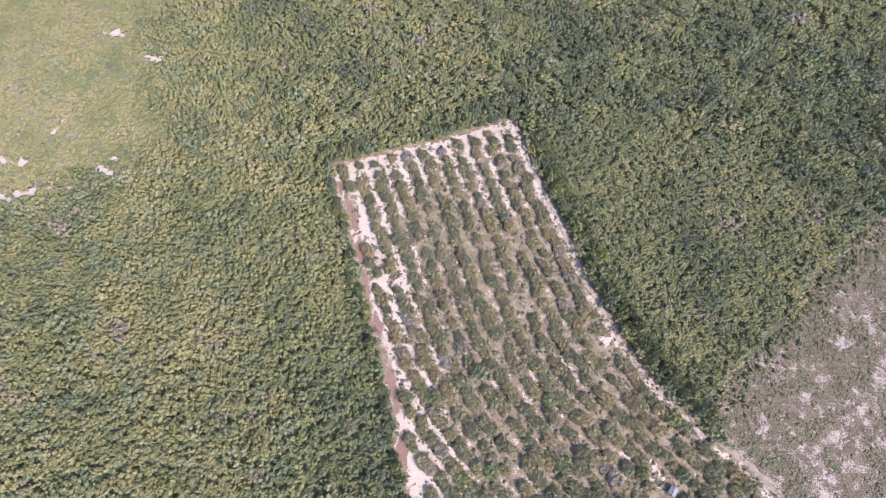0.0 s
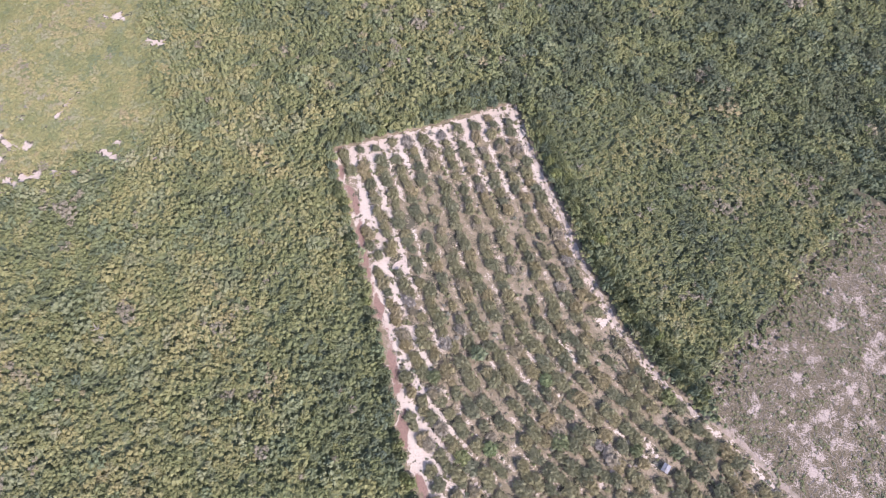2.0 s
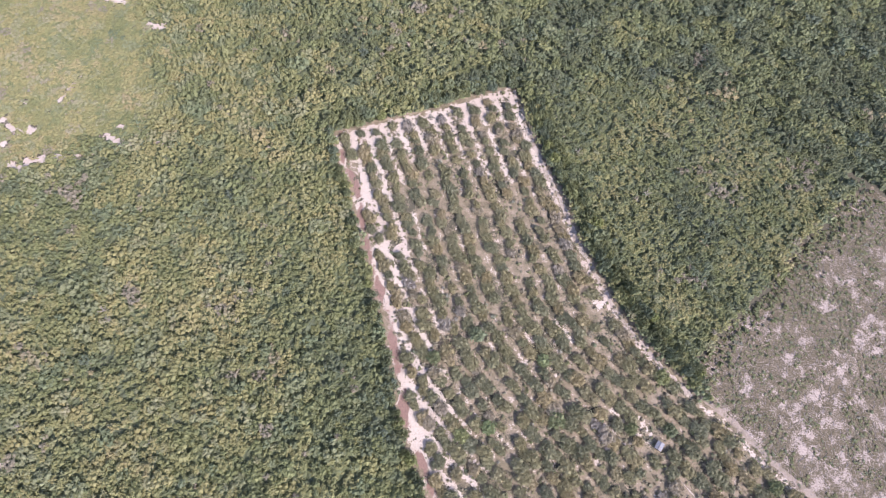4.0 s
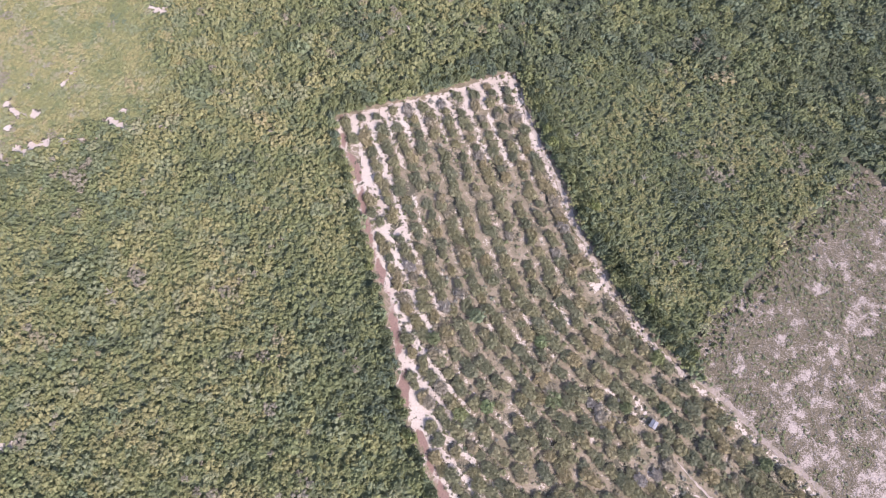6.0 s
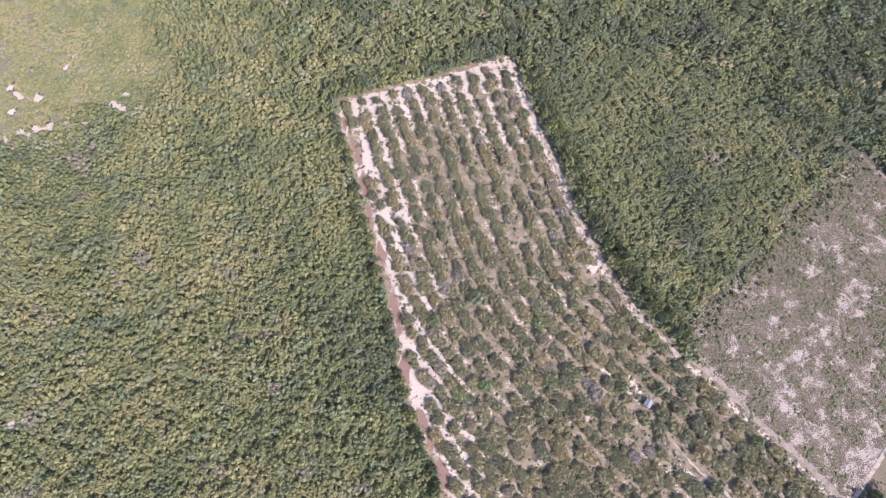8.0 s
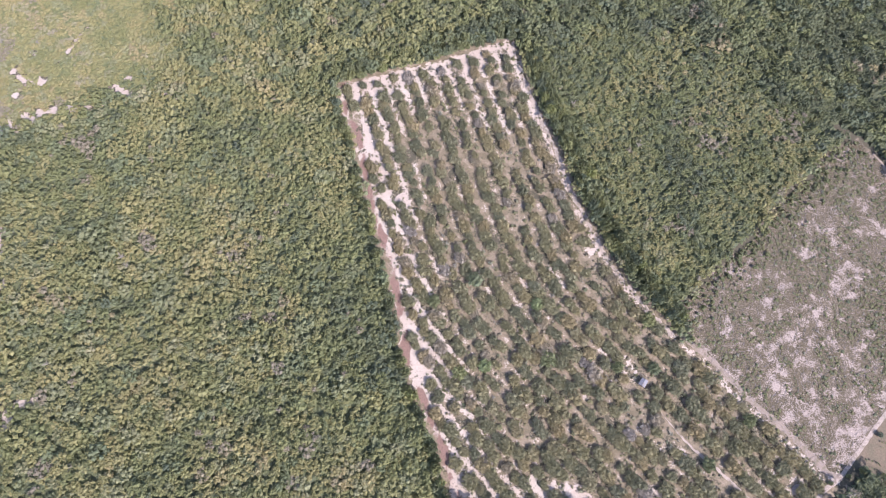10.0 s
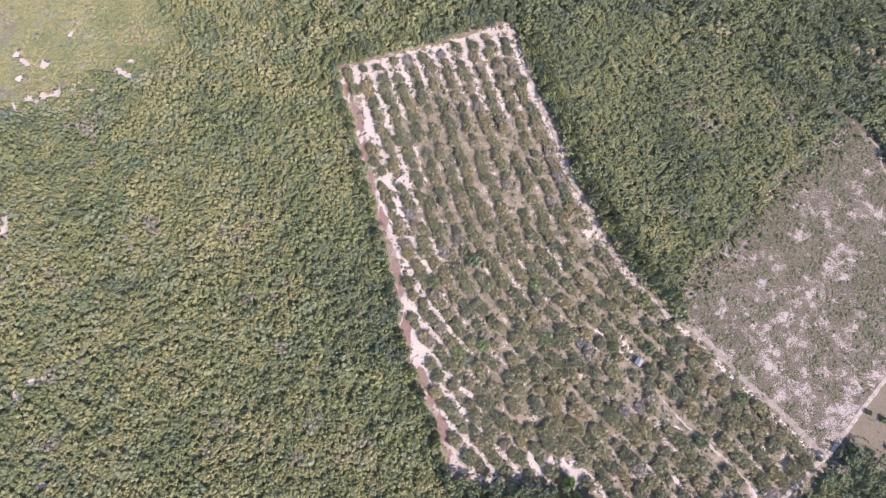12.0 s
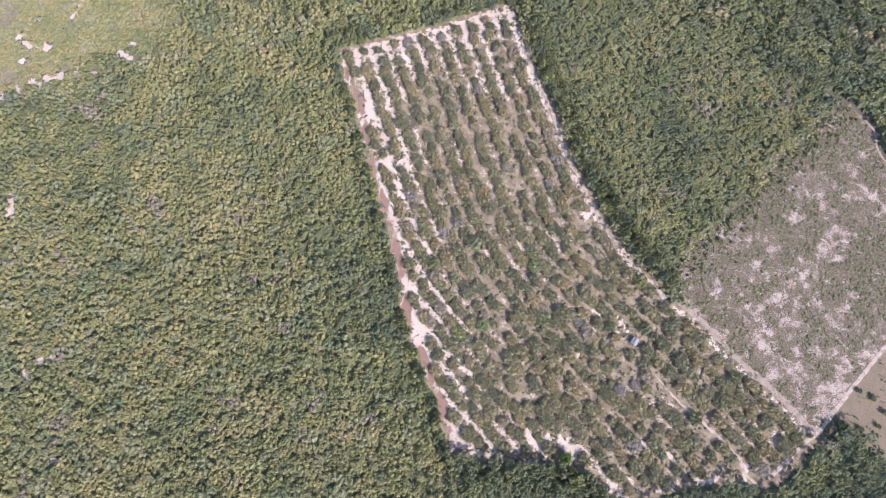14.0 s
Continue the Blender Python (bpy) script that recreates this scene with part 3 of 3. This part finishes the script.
def tree_model(name, material, radius, tall, lobes, sprays, size, flat, label, category, group):
    """A tree: trunk, three limbs and a crown of leaf sprays, at the origin."""
    root = new(name)
    tagged(root, label, category, group)
    lean = rng.uniform(-0.2, 0.2, 2)
    fork = tall * 0.38
    v, f = tube([(0, 0, -0.3), (lean[0] * 0.4, lean[1] * 0.4, fork * 0.6), (lean[0], lean[1], fork)], [0.16, 0.12, 0.10])
    link_mesh("trunk", v, f, BARK, root)
    for k in range(3):
        a = math.tau * k / 3 + rng.uniform(-0.4, 0.4)
        d = radius * 0.5
        v, f = tube([(lean[0], lean[1], fork - 0.1), (lean[0] + d * 0.5 * math.cos(a), lean[1] + d * 0.5 * math.sin(a), fork + tall * 0.16),
                     (d * math.cos(a), d * math.sin(a), tall * 0.72)], [0.08, 0.06, 0.025], 5)
        link_mesh("limb", v, f, BARK, root)
    v, f = crown_shape(rng, lobes, sprays, size, flat)
    v = v * (radius, radius, 1.0)
    v[:, 2] = tall - (v[:, 2].max() - v[:, 2]) * tall * 0.85
    link_mesh("crown", v, f, material, root)
    return root


def set_out(models, places, low, high, turns=None, long=1.0):
    """Copies of the models at the places, each turned and sized a little differently; the models take the first places."""
    for k, (x, y) in enumerate(places):
        s = rng.uniform(low, high)
        m = pose(x, y, float(height(np.array(x), np.array(y))), 0, 0, rng.uniform(0, 360))
        if turns is not None:
            m = pose(*m.translation, 0, 0, turns[k] + rng.uniform(-28, 28))
        if k < len(models):
            ob = models[k]
            ob.matrix_basis = m
        else:
            ob = copy_thing(models[int(rng.integers(len(models)))], m)
        ob.scale = (s * long, s * rng.uniform(0.9, 1.1), s * rng.uniform(0.85, 1.1))


ORCHARD_TREES = [tree_model("orchard_tree", ORCHARD_LEAF, 2.7, 2.8, 11, 300, 0.115, 0.75,
                            "grey-green orchard tree in a planted row on sand", "tree", "orchard rows") for _ in range(6)]
WOOD_TREES = [tree_model("woodland_tree", BELT_LEAF, 2.5, 6.0, 9, 230, 0.12, 0.8,
                         "tall dark green tree at the woodland's edge", "tree", "woodland edge trees") for _ in range(5)]


def y_of(q, k):
    return q[int(k * 2)][1]


BROAD = [(13.4, 65.2), (7.7, 28.9), (17.2, 31.9), (-2.5, 56.7), (37.7, 56.1), (41.6, 34.5), (67.4, 32.0), (81.0, 31.6), (114.8, 13.1), (98.1, -2.7), (80.4, 50.3)]
BROAD_TREES = [tree_model("broad_tree", BELT_LEAF, 3.1, 3.8, 12, 330, 0.11, 0.78,
                          "broad dark green tree among paler orchard trees", "tree", "broad trees in the orchard") for _ in range(3)]
set_out(BROAD_TREES, BROAD, 0.85, 1.1)
FRESH_LEAF = leaf_material("fresh_green_leaves", ((0.0, (0.13, 0.215, 0.060)), (1.0, (0.17, 0.255, 0.075))), True, kinds=0.0)
set_out([tree_model("bright_tree", FRESH_LEAF, 2.6, 5.6, 10, 300, 0.115, 0.8,
                    "fresh bright green tree at the woodland's edge", "tree", "bright tree")], [(48.1, -17.6)], 0.95, 1.0)
places = []
for line in ROW_LINES[1:]:
    q = resample([tuple(p) for p in line], 0.5)
    k = rng.uniform(0, 5)
    while k * 2 < len(q):
        x, y = q[int(k * 2)] + rng.normal(scale=0.6 if y_of(q, k) > 70 else 0.7, size=2)
        k += rng.uniform(3.5, 5.1) if y > 75 else rng.uniform(3.5, 5.1)
        px, py = np.array([x]), np.array([y])
        clear = min(away(px, py, LEFT_EDGE)[0] - 3.0, away(px, py, TOP_EDGE)[0] - 3.0, away(px, py, BOTTOM_EDGE)[0] - 2.0, away(px, py, RIGHT_EDGE)[0] - 1.5, away(px, py, IN_PATH)[0] - 2.0)
        if inside(px, py, ORCHARD)[0] and clear > 0 and spot_mask(px, py)[0] < 0.6 and math.hypot(x - SHED[0], y - SHED[1]) > 4.5 and min(math.hypot(x - a, y - b) for a, b in BROAD) > 3.6 and rng.random() > 0.07:
            a = q[min(int(k * 2), len(q) - 1)] - q[max(int(k * 2) - 8, 0)]
            places.append((x, y, math.degrees(math.atan2(a[1], a[0])) + 180 * int(rng.integers(2))))
places.sort(key=lambda p: p[1])
set_out(ORCHARD_TREES, [p[:2] for p in places[:300]], 0.66, 1.15, [p[2] for p in places[:300]], 1.2)
rest = np.array([p[:2] for p in places[300:]])
ROW_TURNS = np.radians([p[2] for p in places[300:]]) + rng.uniform(-0.5, 0.5, len(rest))
n = len(rest)
tagged(plant("orchard_trees", rest, 2.7 * rng.uniform(0.66, 1.15, n), 2.7 * rng.uniform(0.7, 1.1, n), rng.uniform(0, 1, n), ORCHARD_FAR,
             [(v * (1.2, 0.95, 1), f) for v, f in (crown_shape(rng, 11, 280, 0.115, 0.75) for _ in range(6))], ROW_TURNS), "grey-green orchard trees in close planted rows on sand", "orchard", kind="stuff")

edge = []
for line, gap, off in ((RIGHT_EDGE[:11], 3.6, 4.3), (BOTTOM_EDGE[:7], 3.6, -4.2), (TOP_EDGE, 5.0, 2.0), (LEFT_EDGE, 4.5, -2.2)):
    q = resample(line, gap)
    d = np.gradient(q, axis=0)
    n = np.stack([-d[:, 1], d[:, 0]], 1) / np.hypot(d[:, 0], d[:, 1])[:, None]
    for depth in (0,) if line is LEFT_EDGE else (0, 1):
        for p, m in zip(q, n):
            x, y = p + m * (off + math.copysign(3.4 * depth, off)) + rng.normal(scale=0.5, size=2)
            if not open_land(np.array([x]), np.array([y]))[0]:
                edge.append((x, y))
set_out(WOOD_TREES, edge, 0.7, 1.1)


FIELD_SHRUBS = [tree_model("field_shrub", BELT_LEAF, 1.5, 2.2, 7, 150, 0.14, 0.85,
                           "dark bushy shrub standing alone on brown pasture", "shrub", "pasture shrubs") for _ in range(3)]
set_out(FIELD_SHRUBS, [(162.6, 8.8), (167.5, 6.3), (171.4, 0.6), (160.8, -5.6), (164.3, -9.7), (167.9, -4.4), (141.5, -8.3), (153.7, -4.0), (148.3, -5.8)], 0.7, 1.2)


def dead_tree_model():
    """A leafless tree: trunk, spreading limbs, and twigs that grow from the limbs."""
    root = tagged(new("dead_tree"), "leafless bleached tree rising out of green woodland", "tree", "dead trees")
    v, f = tube([(0, 0, -0.3), (0.1, 0, 2.4), (0.0, 0.15, 4.4)], [0.17, 0.13, 0.07])
    link_mesh("trunk", v, f, DEAD_WOOD, root)
    for k in range(7):
        a, z = math.tau * k / 7 + rng.uniform(-0.3, 0.3), rng.uniform(2.6, 4.2)
        d = rng.uniform(1.2, 2.1)
        tip = (d * math.cos(a), d * math.sin(a), z + rng.uniform(0.8, 1.4))
        v, f = tube([(0.05, 0.08, z), (tip[0] * 0.5, tip[1] * 0.5, z + 0.6), tip], [0.09, 0.07, 0.03], 5)
        limb = link_mesh("limb", v, f, DEAD_WOOD, root)
        for _ in range(3):
            s, w = rng.uniform(0.4, 1.0), rng.uniform(-0.5, 0.5, 2)
            p = (tip[0] * s, tip[1] * s, z + (tip[2] - z) * s)
            v, f = tube([p, (p[0] + w[0] * 1.4, p[1] + w[1] * 1.4, p[2] + 0.6)], [0.045, 0.015], 4)
            link_mesh("twig", v, f, DEAD_WOOD, limb)
    return root


set_out([dead_tree_model() for _ in range(2)], [(-123.7, 69.2), (-75.5, 69.4), (-125.8, 72.5), (-147.2, 30.1), (-99.4, 25.7), (-58.5, 43.9), (-131.2, -6.4), (56.3, 144.5), (82.5, 124.4), (-92.4, 161.9)], 0.7, 1.05)


# ---- the hut ----
def roof_material():
    k = Mat("weathered_roof_sheet", 0.55)
    n, wide = k.noise(2.5, 4.0), k.noise(0.7, 3.0)
    return k.done(k.mix(k.step(wide, 0.45, 0.65), k.ramp(n, (0.3, (0.13, 0.138, 0.155)), (0.7, (0.215, 0.222, 0.24))),
                        k.ramp(n, (0.3, (0.13, 0.12, 0.115)), (0.7, (0.21, 0.20, 0.19)))), n, 0.02)


def plank_material():
    k = Mat("grey_planks", 0.85)
    n = k.noise(4.0, 4.0)
    return k.done(k.ramp(n, (0.3, (0.15, 0.125, 0.10)), (0.7, (0.27, 0.23, 0.19))), n, 0.02)


def box(name, lo, hi, material, parent):
    (x0, y0, z0), (x1, y1, z1) = lo, hi
    v = [(x, y, z) for z in (z0, z1) for x, y in ((x0, y0), (x1, y0), (x1, y1), (x0, y1))]
    f = [(3, 2, 1, 0), (4, 5, 6, 7), (0, 1, 5, 4), (1, 2, 6, 5), (2, 3, 7, 6), (3, 0, 4, 7)]
    return link_mesh(name, v, f, material, parent)


def roof_sheet(name, half, eave, ridge, side, material, parent):
    """One corrugated slope, 3 cm thick, with waves that run down it."""
    n = 33
    xs = np.linspace(-half, half, n)
    ripple = 0.035 * np.cos(np.arange(n) * math.pi)
    v = []
    for lift in (0.0, 0.03):
        for d, z in ((0.0, ridge), (eave, ridge - 0.55)):
            v += [(x, side * d, z + r + lift) for x, r in zip(xs, ripple)]
    i = np.arange(4 * n).reshape(4, n)
    f = [(i[a, k], i[a, k + 1], i[c, k + 1], i[c, k]) for a, c in ((0, 1), (2, 3), (1, 3), (0, 2)) for k in range(n - 1)]
    f += [(i[0, k], i[1, k], i[3, k], i[2, k]) for k in (0, n - 1)]
    return link_mesh(name, v, f, material, parent)


def make_hut():
    root = tagged(new("hut"), "small plank hut with a weathered grey sheet roof among orchard trees", "hut")
    roof, planks = roof_material(), plank_material()
    for x0, x1, y0, y1 in ((-1.5, 1.5, 1.12, 1.2), (-1.5, -0.45, -1.2, -1.12), (0.45, 1.5, -1.2, -1.12), (-1.5, -1.42, -1.12, 1.12), (1.42, 1.5, -1.12, 1.12)):
        box("wall", (x0, y0, -0.1), (x1, y1, 2.0), planks, root)
    door = box("door", (-0.42, -1.19, 0.0), (0.42, -1.14, 1.95), planks, root)
    box("handle", (0.28, -1.24, 0.95), (0.34, -1.19, 1.1), BARK, door)
    for side in (-1, 1):
        roof_sheet("roof_sheet", 1.75, 1.5, 2.55, side, roof, root)
    box("ridge_cap", (-1.78, -0.12, 2.58), (1.78, 0.12, 2.64), roof, root)
    root.matrix_basis = pose(SHED[0], SHED[1], float(height(np.array(SHED[0]), np.array(SHED[1]))), 0, 0, 55)
    root.scale = (0.85, 0.85, 0.9)


make_hut()

# ---- low growth ----
def low_growth(name, gap, pick, radius, tall, tone, label, category):
    x, y = scatter(gap, 1.0)
    keep = pick(x, y) & (away(x, y, ROAD) > 1.4) & (away(x, y, IN_PATH) > 1.1) & (away(x, y, EAST_TRACK) > 1.2)
    x, y = x[keep], y[keep]
    n = len(x)
    t = np.clip(tone + 0.25 * rng.normal(size=n), 0, 1)
    size = rng.lognormal(0, 0.55, n).clip(0.3, 2.6)
    return tagged(plant(name, np.stack([x, y], 1), radius * size, tall * size, t, TUFT_LEAF, TUFTS), label, category, kind="stuff")


def on_clearing(x, y):
    """Regrowth in drifts, with bare sand between."""
    return inside(x, y, CLEARING) & (-bareness(x, y) > rng.uniform(-0.28, 0.55, len(x)))


def under_orchard(x, y):
    cover = 0.66 + 0.4 * cloud(x, y, 18.0, 93) - 0.22 * ((y - 60) / 110)
    bare = spot_mask(x, y) > 0.55
    return inside(x, y, ORCHARD) & ~bare & (away(x, y, LEFT_EDGE) > 2.8) & (cover > rng.uniform(0, 1, len(x)))


low_growth("regrowth", 0.85, on_clearing, 0.5, 0.17, 0.36, "grey-green knee-high regrowth on the cleared sand", "shrubs")
low_growth("edge_scrub", 0.95, lambda x, y: inside(x, y, CLEARING) & (away(x, y, CLEARING[:8]) < rng.exponential(3.2, len(x)) + 3.0 * cloud(x, y, 12.0, 95)),
           0.8, 0.6, 0.12, "low green shrubs where the clearing meets woodland", "shrubs")
low_growth("undergrowth", 1.55, under_orchard, 0.72, 0.4, 0.74, "dry olive weeds between the orchard trees", "shrubs")
low_growth("pasture_weeds", 2.6, lambda x, y: inside(x, y, PASTURE), 0.34, 0.5, 0.25, "scattered weeds on the brown pasture", "shrubs")


def sticks(name, gap, pick, label):
    """Pale fallen stems, each a thin three-sided rod lying on the sand."""
    x, y = scatter(gap, 0.6)
    keep = pick(x, y)
    x, y = x[keep], y[keep]
    n = len(x)
    a, half = rng.uniform(0, math.pi, n), rng.uniform(0.3, 1.2, n)
    dx, dy = np.cos(a), np.sin(a)
    z = height(x, y)
    v = []
    for end in (-1, 1):
        for k in range(3):
            w, up = 0.045 * math.cos(math.tau * k / 3), 0.04 + 0.045 * math.sin(math.tau * k / 3)
            v.append(np.stack([x + end * half * dx - dy * w, y + end * half * dy + dx * w, z + up + (0.05 if end > 0 else 0)], 1))
    v = np.stack(v, 1).reshape(-1, 3)
    f = np.array([(0, 1, 4), (0, 4, 3), (1, 2, 5), (1, 5, 4), (2, 0, 3), (2, 3, 5)])
    return tagged(link_mesh(name, v, (f[None] + 6 * np.arange(n)[:, None, None]).reshape(-1, 3), DEAD_WOOD), label, "dead wood", kind="stuff")


sticks("fallen_stems", 1.4, lambda x, y: inside(x, y, CLEARING), "bleached stems lying on the cleared sand")


def far_woods():
    """The woods go on past all that the flight sees, out to the horizon."""
    gap = 14.0
    x, y = np.meshgrid(np.arange(-900, 900, gap), np.arange(-800, 1000, gap))
    x, y = x + rng.uniform(-4, 4, x.shape), y + rng.uniform(-4, 4, x.shape)
    z = rng.uniform(2.2, 5.0, x.shape)
    v = np.stack([x, y, z], -1).reshape(-1, 3)
    i = np.arange(len(v)).reshape(x.shape)
    f = np.stack([i[:-1, :-1], i[:-1, 1:], i[1:, 1:], i[1:, :-1]], -1).reshape(-1, 4)
    mid = v[f].mean(1)
    f = f[(np.abs(mid[:, 0]) > 190 + 0.19 * (mid[:, 1].clip(-44, 262) + 34)) | (mid[:, 1] < -55) | (mid[:, 1] > 272)]
    tagged(link_mesh("far_woods", v, f, FOREST_LEAF, None, np.full(len(v), 0.4)), "unbroken green woodland stretching to the horizon", "forest", kind="stuff")


far_woods()
